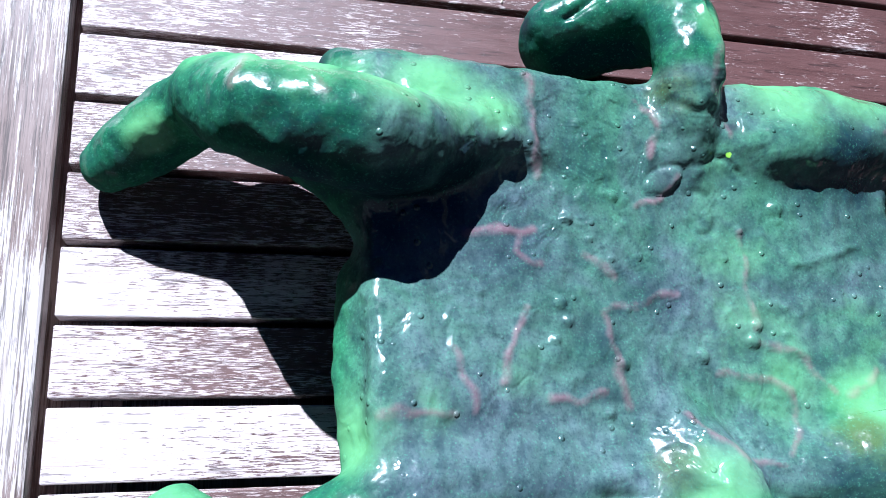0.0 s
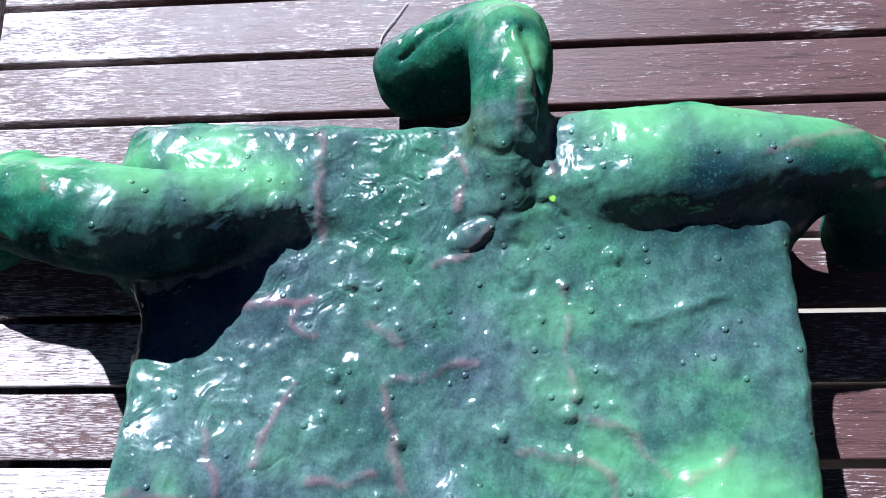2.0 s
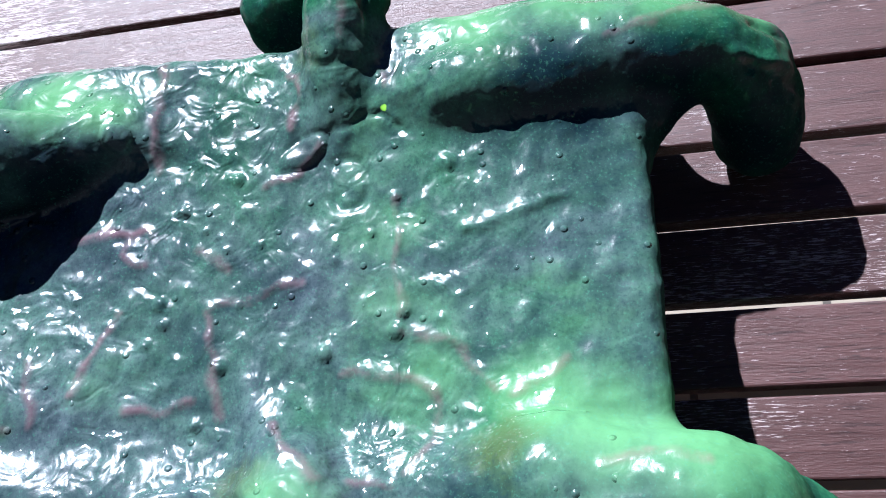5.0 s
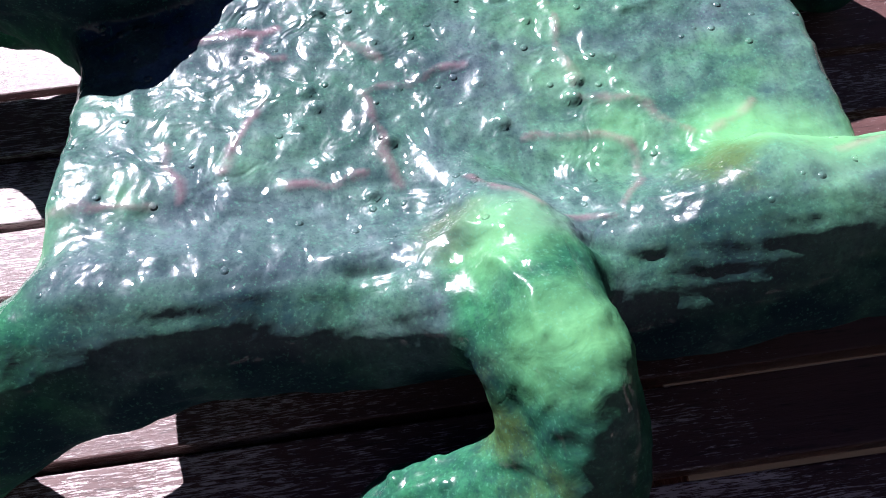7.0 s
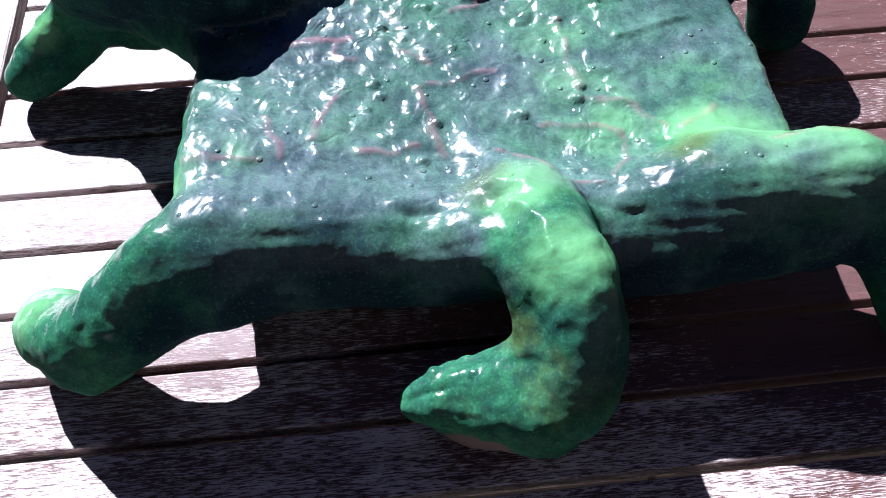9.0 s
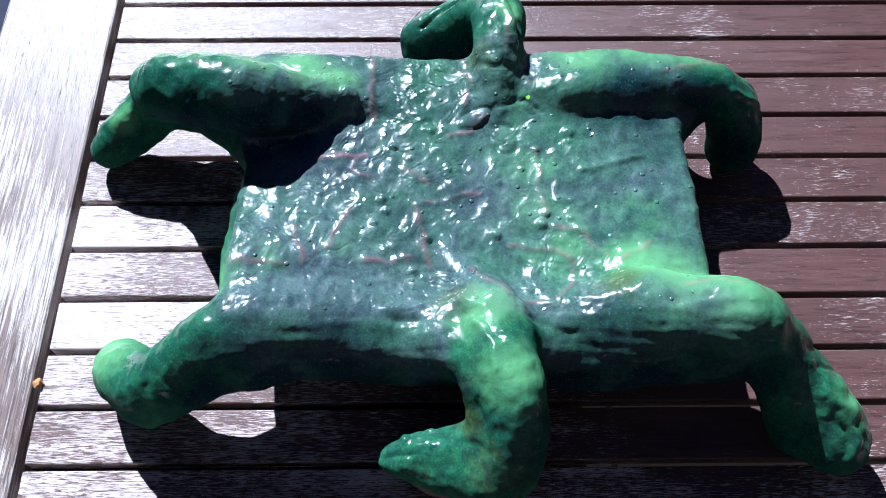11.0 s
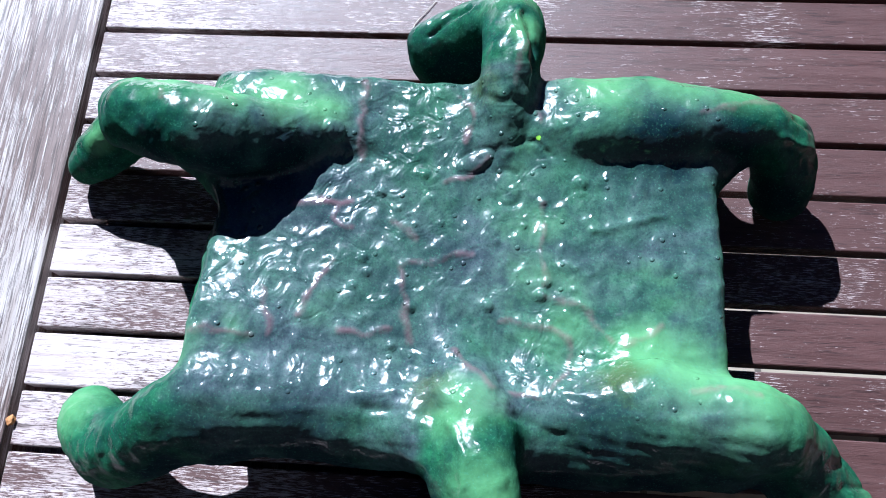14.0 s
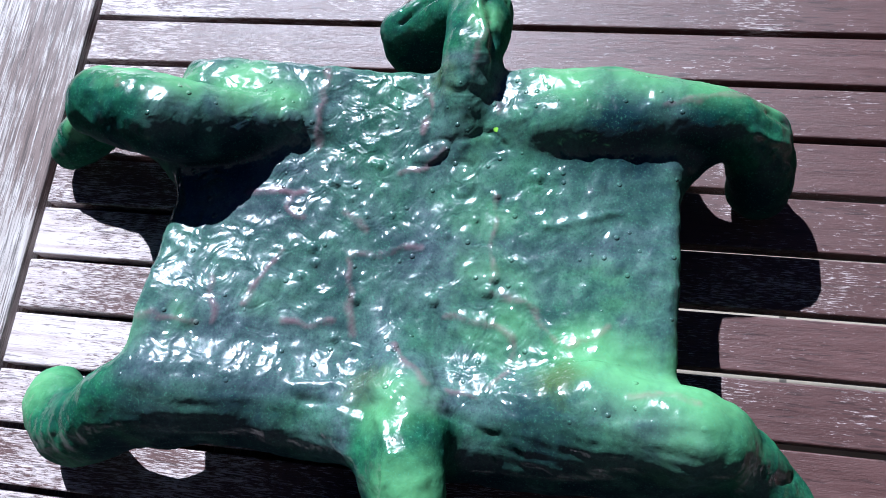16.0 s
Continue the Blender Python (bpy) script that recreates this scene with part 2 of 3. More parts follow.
# near black, so the added walls bounce hardly any light
def brick():
    n = Nodes("dark_blue_brick")
    where = n.place((1, 1, 1))
    c = n.mix(n.noise(where, 6, 5), (0.006, 0.007, 0.010), (0.010, 0.011, 0.015))
    return n.finish(Base_Color=c, Roughness=0.9, Normal=n.bump(n.noise(where, 40, 4), 0.4, 0.004))


WALL = brick()


# ---- helpers of this scene ----
def slab(x0, x1, y0, y1, z0, z1, edge=0.0014, steps=2):
    """A bevelled board about its own centre, and the centre."""
    bm = bmesh.new()
    size = Vector((x1 - x0, y1 - y0, z1 - z0))
    bmesh.ops.create_cube(bm, size=1, matrix=Matrix.Diagonal((*size, 1)))
    bmesh.ops.bevel(bm, geom=bm.edges[:], offset=edge, segments=steps, affect="EDGES", profile=0.5)
    return bm, Vector(((x0 + x1) / 2, (y0 + y1) / 2, (z0 + z1) / 2))


def part(name, bm, material, parent=None, at=(0, 0, 0), label=""):
    me = bpy.data.meshes.new(name)
    bm.to_mesh(me)
    bm.free()
    me.materials.append(material)
    ob = new(name, me)
    ob.location = at
    if parent:
        ob.parent = parent
    if label:
        ob["label"] = label
    return ob


# ---- ground ----
GROUND = -0.72
bm = bmesh.new()
bmesh.ops.create_grid(bm, x_segments=2, y_segments=2, size=60)
ground = part("ground", bm, STONE, None, (0.3, 0, GROUND))
tagged(ground, "pale sandstone paving under the garden table", "ground", kind="structure")

# walls out of view, added to hold back sky light and bounce
for name, x0, x1, y0, y1, h in (("unseen_wall_south", -4.5, 4.5, -2.4, -2.2, 5.5), ("unseen_wall_west", -4.5, -4.3, -2.2, 6.0, 5.0), ("unseen_wall_east", 4.3, 4.5, -2.2, 6.0, 5.0), ("unseen_wall_north", -4.5, 4.5, 6.0, 6.2, 3.2)):
    bm, at = slab(x0, x1, y0, y1, GROUND, GROUND + h, 0.01)
    tagged(part(name, bm, WALL, None, at), "unseen dark blue-grey brick wall, added round the terrace to cut stray light", "wall", kind="structure")

# ---- dark blue bench beside the table ----
bench = tagged(new("garden_bench"), "low bench with a dark navy canvas cushion", "bench")
bench.location = (-0.68, 0.6, GROUND)
for x in (-0.42, 0.42):
    for y in (-0.55, 0.55):
        bm, at = slab(x - 0.02, x + 0.02, y - 0.02, y + 0.02, 0, 0.36, 0.003)
        part("leg", bm, UNDER_WOOD, bench, at)
bm, at = slab(-0.46, 0.46, -0.6, 0.6, 0.36, 0.39, 0.004)
part("seat", bm, UNDER_WOOD, bench, at)
bm, at = slab(-0.46, 0.46, -0.6, 0.6, 0.39, 0.46, 0.025, 4)
part("cushion", bm, NAVY, bench, at, "dark navy canvas cushion")

# ---- garden table ----
PITCH, GAP, THICK = 0.056, 0.0062, 0.02
Y0, Y1, X1 = -0.532, 0.75, 1.25
table = tagged(new("garden_table"), "weathered red-brown slatted hardwood garden table", "table")
table.location = (0, 0, 0)


def table_part(name, x0, x1, y0, y1, z0, z1, material, label="", edge=0.0014):
    bm, at = slab(x0, x1, y0, y1, z0, z1, edge)
    return part(name, bm, material, table, at, label)


table_part("edge_board", -0.138, -0.0045, Y0 - 0.08, Y1 + 0.08, -0.022, 0.0005, BOARD_WOOD, "grey weathered end board with silvery streaks", 0.003)
table_part("edge_board", X1 + 0.0045, X1 + 0.13, Y0 - 0.08, Y1 + 0.08, -0.022, 0.0005, BOARD_WOOD, "grey weathered end board with silvery streaks", 0.003)
for x in (0.015, 1.235):
    table_part("batten", x - 0.035, x + 0.035, Y0, Y1, -0.055, -0.0215, UNDER_WOOD)
for x in (-0.06, X1 + 0.03):
    for y in (Y0 - 0.03, Y1 - 0.03):
        table_part("leg", x, x + 0.05, y, y + 0.05, GROUND, -0.0225, UNDER_WOOD)
for y in (Y0 - 0.02, Y1 - 0.005):
    table_part("apron", -0.009, X1 + 0.029, y, y + 0.02, -0.08, -0.0225, UNDER_WOOD)
# made-up panels under the slats, added to keep the gaps dark
table_part("under_panel", 0.0502, 0.53, -0.31, Y1 - 0.02, -0.06, -0.04, UNDER_WOOD)
table_part("under_panel", 0.532, 1.19, 0.09, Y1 - 0.02, -0.06, -0.04, UNDER_WOOD)
# the slats, one mesh shared by all
first = None
rng = random.Random(4)
for k in range(-9, 14):
    y = PITCH * k
    if y + PITCH > Y1 + 0.03 or y < Y0 - 0.05:
        continue
    if first is None:
        first = table_part("slat", 0.0035, X1, y + GAP / 2, y + PITCH - GAP / 2, -THICK, 0, SLAT_WOOD)
    else:
        ob = new("slat", first.data)
        ob.parent = table
        ob.location = (first.location.x, y + PITCH / 2, first.location.z + rng.uniform(-0.0004, 0.0004))


# ---- the green creature sculpture ----
STEP = 0.002
LOW, HIGH = Vector((-0.02, -0.36, -0.02)), Vector((0.80, 0.26, 0.18))
# limbs: rows of x, y, z, radius
CHAINS = {
    "front_left": [(0.318, 0.058, 0.090, 0.018), (0.288, 0.060, 0.102, 0.022), (0.260, 0.050, 0.107, 0.027), (0.237, 0.044, 0.118, 0.031), (0.200, 0.038, 0.137, 0.036), (0.163, 0.046, 0.135, 0.035), (0.132, 0.053, 0.130, 0.032), (0.113, 0.066, 0.112, 0.028), (0.102, 0.080, 0.084, 0.027), (0.088, 0.080, 0.060, 0.026), (0.070, 0.071, 0.046, 0.0265), (0.050, 0.060, 0.033, 0.025), (0.034, 0.050, 0.024, 0.019)],
    "web_back_left": [(0.104, 0.082, 0.058, 0.022), (0.140, 0.080, 0.050, 0.021), (0.172, 0.072, 0.072, 0.024)],
    "back_nub": [(0.192, 0.110, 0.083, 0.017), (0.25, 0.102, 0.085, 0.020), (0.32, 0.098, 0.083, 0.020)],
    "front_right": [(0.490, 0.070, 0.088, 0.024), (0.530, 0.069, 0.095, 0.029), (0.570, 0.072, 0.094, 0.028), (0.600, 0.076, 0.091, 0.026), (0.635, 0.081, 0.088, 0.024), (0.660, 0.083, 0.085, 0.022), (0.682, 0.077, 0.076, 0.025), (0.696, 0.066, 0.058, 0.028), (0.702, 0.056, 0.042, 0.029), (0.703, 0.050, 0.028, 0.028)],
    "wing_right": [(0.495, 0.098, 0.080, 0.026), (0.560, 0.097, 0.083, 0.031), (0.620, 0.090, 0.086, 0.027), (0.660, 0.086, 0.086, 0.023), (0.688, 0.087, 0.074, 0.021), (0.704, 0.087, 0.066, 0.019)],
    "neck": [(0.445, 0.055, 0.086, 0.02), (0.447, 0.095, 0.104, 0.025), (0.451, 0.140, 0.109, 0.027), (0.449, 0.174, 0.096, 0.029), (0.430, 0.190, 0.074, 0.028), (0.400, 0.190, 0.057, 0.026), (0.368, 0.184, 0.045, 0.023)],
    "chin": [(0.446, 0.168, 0.066, 0.020), (0.426, 0.180, 0.045, 0.026), (0.398, 0.179, 0.031, 0.027), (0.372, 0.176, 0.028, 0.023)],
    "side_left": [(0.207, -0.045, 0.074, 0.020), (0.207, -0.10, 0.078, 0.021), (0.211, -0.15, 0.082, 0.022)],
    "tail": [(0.400, -0.120, 0.084, 0.018), (0.424, -0.160, 0.098, 0.027), (0.434, -0.190, 0.112, 0.029), (0.441, -0.225, 0.125, 0.027), (0.447, -0.258, 0.124, 0.0255), (0.448, -0.285, 0.103, 0.0255), (0.438, -0.303, 0.076, 0.0275), (0.406, -0.296, 0.055, 0.027), (0.370, -0.287, 0.047, 0.020), (0.348, -0.282, 0.044, 0.014)],
    "tail_flank": [(0.392, -0.196, 0.104, 0.018), (0.416, -0.226, 0.112, 0.017), (0.424, -0.256, 0.100, 0.016), (0.424, -0.276, 0.078, 0.015)],
    "hind_right": [(0.470, -0.155, 0.082, 0.02), (0.530, -0.176, 0.092, 0.031), (0.600, -0.178, 0.103, 0.034), (0.644, -0.180, 0.110, 0.034), (0.672, -0.190, 0.094, 0.028), (0.702, -0.212, 0.066, 0.027), (0.728, -0.243, 0.046, 0.031), (0.740, -0.266, 0.033, 0.032)],
    "hind_left": [(0.310, -0.170, 0.086, 0.026), (0.250, -0.178, 0.098, 0.032), (0.212, -0.188, 0.105, 0.032), (0.172, -0.206, 0.090, 0.029), (0.142, -0.219, 0.066, 0.028), (0.115, -0.214, 0.047, 0.029), (0.099, -0.202, 0.038, 0.029), (0.090, -0.193, 0.030, 0.025)],
    "arm_web_left": [(0.122, 0.072, 0.088, 0.02), (0.156, 0.057, 0.092, 0.027), (0.185, 0.042, 0.094, 0.030), (0.208, 0.012, 0.088, 0.022)],
    "arm_web_right": [(0.655, 0.075, 0.080, 0.018), (0.640, 0.055, 0.070, 0.016), (0.622, 0.036, 0.066, 0.016)],
    "saddle_left": [(0.196, 0.088, 0.090, 0.020), (0.250, 0.082, 0.094, 0.021), (0.300, 0.075, 0.086, 0.022)],
    "thigh_right": [(0.540, -0.186, 0.076, 0.028), (0.620, -0.188, 0.080, 0.03), (0.672, -0.194, 0.074, 0.028)],
    "shin_right": [(0.684, -0.198, 0.076, 0.025), (0.694, -0.222, 0.052, 0.024), (0.704, -0.245, 0.034, 0.022), (0.708, -0.260, 0.024, 0.019)],
    "tail_crook": [(0.443, -0.274, 0.088, 0.022), (0.420, -0.275, 0.070, 0.022), (0.395, -0.280, 0.060, 0.020), (0.364, -0.280, 0.052, 0.014)],
    "jaw": [(0.430, -0.300, 0.040, 0.028), (0.398, -0.294, 0.028, 0.022), (0.368, -0.288, 0.024, 0.016)],
    "thigh_left": [(0.23, -0.194, 0.080, 0.031), (0.168, -0.216, 0.070, 0.028), (0.126, -0.228, 0.045, 0.027)],
    "front_roll": [(0.240, -0.184, 0.084, 0.034), (0.330, -0.189, 0.080, 0.036), (0.410, -0.191, 0.075, 0.036), (0.500, -0.194, 0.070, 0.036), (0.620, -0.188, 0.074, 0.033)],
}


def smooth_rows(rows, steps=3):
    """The rows with smooth ones between (Catmull-Rom)."""
    r = np.array(rows)
    r = np.vstack((2 * r[0] - r[1], r, 2 * r[-1] - r[-2]))
    out = []
    for a, b, c, e in zip(r, r[1:], r[2:], r[3:]):
        for t in np.arange(steps) / steps:
            out.append(0.5 * (2 * b + (c - a) * t + (2 * a - 5 * b + 4 * c - e) * t ** 2 + (3 * b - a - 3 * c + e) * t ** 3))
    return [tuple(float(v) for v in p) for p in (*out, r[-2])]


def field():
    """Signed distances of the melted-together body and limbs on a grid."""
    n = [int(round((HIGH[a] - LOW[a]) / STEP)) + 1 for a in range(3)]
    axis = [LOW[a] + STEP * np.arange(n[a]) for a in range(3)]
    d = np.full(n, 0.05, np.float32)

    def block(lo, hi):
        s = tuple(slice(max(0, int((lo[a] - LOW[a]) / STEP)), min(n[a], int((hi[a] - LOW[a]) / STEP) + 2)) for a in range(3))
        return s, np.meshgrid(*[axis[a][s[a]] for a in range(3)], indexing="ij", sparse=True)

    def melt(s, e, k):
        old = d[s]
        h = np.clip(0.5 + 0.5 * (old - e) / k, 0, 1)
        d[s] = old * (1 - h) + e * h - k * h * (1 - h)

    # flat hide between the limbs
    s, (x, y, z) = block((0.13, -0.25, 0.0), (0.70, 0.19, 0.16))
    mid, half, round_ = (0.4160, -0.033, 0.0765), (0.2155, 0.148, 0.026), 0.011
    ease = lambda v: np.clip(v, 0, 1) ** 2 * (3 - 2 * np.clip(v, 0, 1))
    lift = 0.092 * (0.35 - x + np.sqrt((0.35 - x) ** 2 + 0.0009)) * (0.15 + 0.85 * ease((-0.02 - y) / 0.11)) - 0.004 * np.exp(-(((x - 0.45) / 0.06) ** 2)) * ease((0.06 - y) / 0.06) - 0.010 * ease((x - 0.56) / 0.07) * ease((y + 0.06) / 0.08)
    z = z - lift
    q = [np.abs(v - mid[a]) - half[a] + round_ for a, v in enumerate((x, y, z))]
    e = np.sqrt(sum(np.maximum(v, 0) ** 2 for v in q)) + np.minimum(np.maximum(np.maximum(q[0], q[1]), q[2]), 0) - round_
    melt(s, e.astype(np.float32), 0.01)
    for name, rows in CHAINS.items():
        rows = smooth_rows(rows)
        pad = 0.06
        s, (x, y, z) = block([min(r[a] for r in rows) - pad for a in range(3)], [max(r[a] for r in rows) + pad for a in range(3)])
        chain = np.full(d[s].shape, 0.05, np.float32)
        for (ax, ay, az, ar), (bx, by, bz, br) in zip(rows, rows[1:]):
            v = (bx - ax, by - ay, bz - az)
            t = np.clip(((x - ax) * v[0] + (y - ay) * v[1] + (z - az) * v[2]) / (v[0] ** 2 + v[1] ** 2 + v[2] ** 2), 0, 1)
            e = np.sqrt((x - ax - t * v[0]) ** 2 + (y - ay - t * v[1]) ** 2 + (z - az - t * v[2]) ** 2) - (ar + t * (br - ar))
            np.minimum(chain, e, out=chain)
        melt(s, chain, 0.03 if name == "front_roll" else 0.014)
    return d


def surface(d):
    """Surface net of the zero level: points and quads."""
    inside = d < 0
    c = [inside[i : i + d.shape[0] - 1, j : j + d.shape[1] - 1, k : k + d.shape[2] - 1] for i in (0, 1) for j in (0, 1) for k in (0, 1)]
    some = np.logical_or.reduce(c) & ~np.logical_and.reduce(c)
    cell = np.argwhere(some)
    index = np.full(some.shape, -1, np.int64)
    index[some] = np.arange(len(cell))
    total, count = np.zeros((len(cell), 3)), np.zeros(len(cell))
    corners = [np.array(p) for p in ((0, 0, 0), (0, 0, 1), (0, 1, 0), (0, 1, 1), (1, 0, 0), (1, 0, 1), (1, 1, 0), (1, 1, 1))]
    for a in range(8):
        for b in range(a + 1, 8):
            if np.abs(corners[a] - corners[b]).sum() != 1:
                continue
            da, db = d[tuple((cell + corners[a]).T)], d[tuple((cell + corners[b]).T)]
            cut = (da < 0) != (db < 0)
            t = np.where(cut, da / np.where(cut, da - db, 1), 0)
            total += np.where(cut[:, None], corners[a] + t[:, None] * (corners[b] - corners[a]), 0)
            count += cut
    points = (cell + total / count[:, None]) * STEP + np.array(LOW)
    quads = []
    for a in range(3):
        b, c_ = (a + 1) % 3, (a + 2) % 3
        s0, s1 = [slice(None)] * 3, [slice(None)] * 3
        s0[a], s1[a] = slice(0, -1), slice(1, None)
        change = inside[tuple(s0)] != inside[tuple(s1)]
        at = np.argwhere(change)
        at = at[(at[:, b] > 0) & (at[:, c_] > 0) & (at[:, b] < d.shape[b] - 1) & (at[:, c_] < d.shape[c_] - 1)]
        ub, uc = np.eye(3, dtype=int)[b], np.eye(3, dtype=int)[c_]
        ring = [index[tuple((at - o).T)] for o in (ub + uc, uc, 0 * ub, ub)]
        q = np.stack(ring, 1)
        out = inside[tuple(at.T)]
        q[~out] = q[~out][:, ::-1]
        quads.append(q)
    return points, np.concatenate(quads)


VEINS = [
    [(0.322, 0.106), (0.319, 0.079), (0.321, 0.054), (0.324, 0.034)],
    [(0.404, 0.093), (0.417, 0.087), (0.420, 0.072), (0.412, 0.051)],
    [(0.433, 0.039), (0.428, 0.027), (0.414, 0.018), (0.397, 0.015)],
    [(0.269, -0.013), (0.293, -0.009), (0.317, -0.007)],
    [(0.308, -0.009), (0.307, -0.024), (0.315, -0.031), (0.323, -0.032)],
    [(0.356, -0.023), (0.367, -0.031), (0.376, -0.041)],
    [(0.425, -0.047), (0.399, -0.056), (0.374, -0.057), (0.366, -0.063), (0.368, -0.084), (0.372, -0.109), (0.379, -0.129)],
    [(0.312, -0.064), (0.299, -0.079), (0.292, -0.100), (0.287, -0.110)],
]
VEINS += [
    [(0.257, -0.090), (0.260, -0.106), (0.266, -0.117), (0.266, -0.130)],
    [(0.322, -0.121), (0.340, -0.122), (0.361, -0.119)],
    [(0.207, -0.132), (0.231, -0.129), (0.252, -0.132)],
    [(0.483, -0.001), (0.482, -0.028), (0.483, -0.058), (0.488, -0.071)],
    [(0.488, -0.083), (0.513, -0.089), (0.529, -0.105), (0.540, -0.118)],
    [(0.578, -0.103), (0.563, -0.116), (0.549, -0.121)],
    [(0.452, -0.105), (0.475, -0.109), (0.503, -0.115), (0.507, -0.132), (0.505, -0.144), (0.493, -0.162)],
    [(0.416, -0.133), (0.430, -0.149), (0.446, -0.164)],
    [(0.459, -0.165), (0.484, -0.169)],
]
VEINS += [
    [(0.465, 0.145), (0.457, 0.116), (0.454, 0.095)],
    [(0.475, 0.089), (0.476, 0.073)],
    [(0.676, 0.100), (0.650, 0.092), (0.615, 0.081)],
    [(0.128, 0.088), (0.121, 0.072), (0.117, 0.054)],
    [(0.148, 0.080), (0.160, 0.062), (0.168, 0.050)],
    [(0.595, -0.160), (0.618, -0.156), (0.643, -0.160)],
]
# ridges and creases: corners in plan, height (minus: depth), width
FOLDS = [
    ([(0.526, -0.023), (0.555, -0.017), (0.584, -0.010)], 0.0018, 0.003),
    ([(0.440, 0.044), (0.467, 0.055), (0.486, 0.042)], -0.0016, 0.0025),
    ([(0.434, 0.022), (0.448, -0.006), (0.461, 0.001)], -0.0013, 0.0025),
    ([(0.342, -0.175), (0.378, -0.170), (0.406, -0.169), (0.424, -0.178)], 0.0026, 0.005),
    ([(0.350, -0.185), (0.382, -0.186), (0.410, -0.184)], -0.0018, 0.004),
    ([(0.462, -0.184), (0.485, -0.190), (0.500, -0.194)], -0.0015, 0.004),
    ([(0.420, -0.196), (0.428, -0.215), (0.430, -0.240)], 0.0024, 0.0045),
    ([(0.425, 0.092), (0.434, 0.085), (0.446, 0.082), (0.462, 0.083), (0.476, 0.088)], -0.0013, 0.0035),
    ([(0.428, 0.098), (0.446, 0.089), (0.472, 0.094)], 0.0008, 0.0045),
    ([(0.455, 0.163), (0.460, 0.135), (0.463, 0.107)], 0.003, 0.004),
    ([(0.462, 0.165), (0.468, 0.135), (0.470, 0.107)], -0.003, 0.0035),
    ([(0.370, 0.178), (0.390, 0.192), (0.408, 0.196)], -0.0034, 0.003),
    ([(0.700, 0.089), (0.712, 0.085)], -0.0032, 0.004),
    ([(0.692, 0.059), (0.706, 0.055), (0.724, 0.057)], -0.002, 0.004),
    ([(0.684, 0.068), (0.700, 0.064), (0.716, 0.066)], 0.0025, 0.004),
    ([(0.160, -0.166), (0.150, -0.180), (0.143, -0.194), (0.139, -0.208), (0.132, -0.228)], 0.0010, 0.003),
    ([(0.167, -0.170), (0.157, -0.184), (0.149, -0.198), (0.145, -0.212), (0.138, -0.232)], -0.0006, 0.004),
    ([(0.722, -0.258), (0.733, -0.268), (0.737, -0.286)], -0.0025, 0.004),
    ([(0.746, -0.262), (0.752, -0.274), (0.751, -0.290)], -0.0018, 0.0035),
    ([(0.720, -0.243), (0.738, -0.250), (0.752, -0.248)], 0.0025, 0.006),
    ([(0.727, -0.192), (0.716, -0.200), (0.705, -0.202)], -0.002, 0.0035),
    ([(0.744, -0.212), (0.728, -0.219), (0.715, -0.218)], -0.0018, 0.003),
    ([(0.337, -0.286), (0.348, -0.287), (0.362, -0.289)], -0.0018, 0.003),
    ([(0.425, -0.294), (0.414, -0.285), (0.400, -0.281)], -0.0014, 0.004),
    ([(0.452, -0.262), (0.440, -0.266), (0.430, -0.268)], -0.0006, 0.004),
]
PIMPLES = [
    (0.344, 0.003, 5), (0.334, -0.058, 4.5), (0.338, -0.071, 4), (0.377, -0.099, 4.5), (0.487, -0.071, 4.5), (0.482, -0.082, 5.5), (0.440, -0.093, 5.5),
    (0.513, 0.017, 6.5), (0.380, 0.020, 4), (0.374, 0.022, 3), (0.360, -0.012, 3), (0.375, -0.026, 3), (0.385, -0.061, 2.6), (0.432, -0.064, 2.6),
    (0.467, -0.022, 3), (0.482, 0.000, 3.2), (0.445, -0.037, 3), (0.305, -0.061, 3), (0.328, -0.083, 4), (0.509, -0.077, 3), (0.364, -0.132, 4),
    (0.514, 0.008, 3.5), (0.418, -0.023, 2.8), (0.397, -0.024, 3), (0.511, -0.058, 2.6), (0.277, -0.053, 2.6), (0.300, 0.052, 9),
    (0.357, -0.272, 4.5), (0.378, -0.263, 4.5), (0.393, -0.258, 3.5), (0.405, -0.257, 4.5), (0.381, -0.281, 3.5),
]


FLECKS = [(0.289, -0.213, 0.116, 0.0030), (0.187, -0.224, 0.085, 0.0026), (0.476, 0.056, 0.108, 0.0024)]
# oval flaps: x, y, half length, half width, turn, height
MOUNDS = [(0.422, 0.034, 0.017, 0.009, 28, 0.0022), (0.451, 0.012, 0.012, 0.015, 10, 0.0006)]


def nearest(points, line):
    """Distance in plan from each point to a line of corners."""
    best = np.full(len(points), 9.0)
    for a, b in zip(line, line[1:]):
        a, b = np.array(a), np.array(b)
        v = b - a
        t = np.clip((points[:, :2] - a) @ v / (v @ v), 0, 1)
        best = np.minimum(best, np.hypot(*(points[:, :2] - a - t[:, None] * v).T))
    return best


def spot(points, x, y, z, r):
    """A soft patch about a place."""
    return np.exp(-(((points - np.array((x, y, z))) ** 2).sum(1)) / r ** 2)


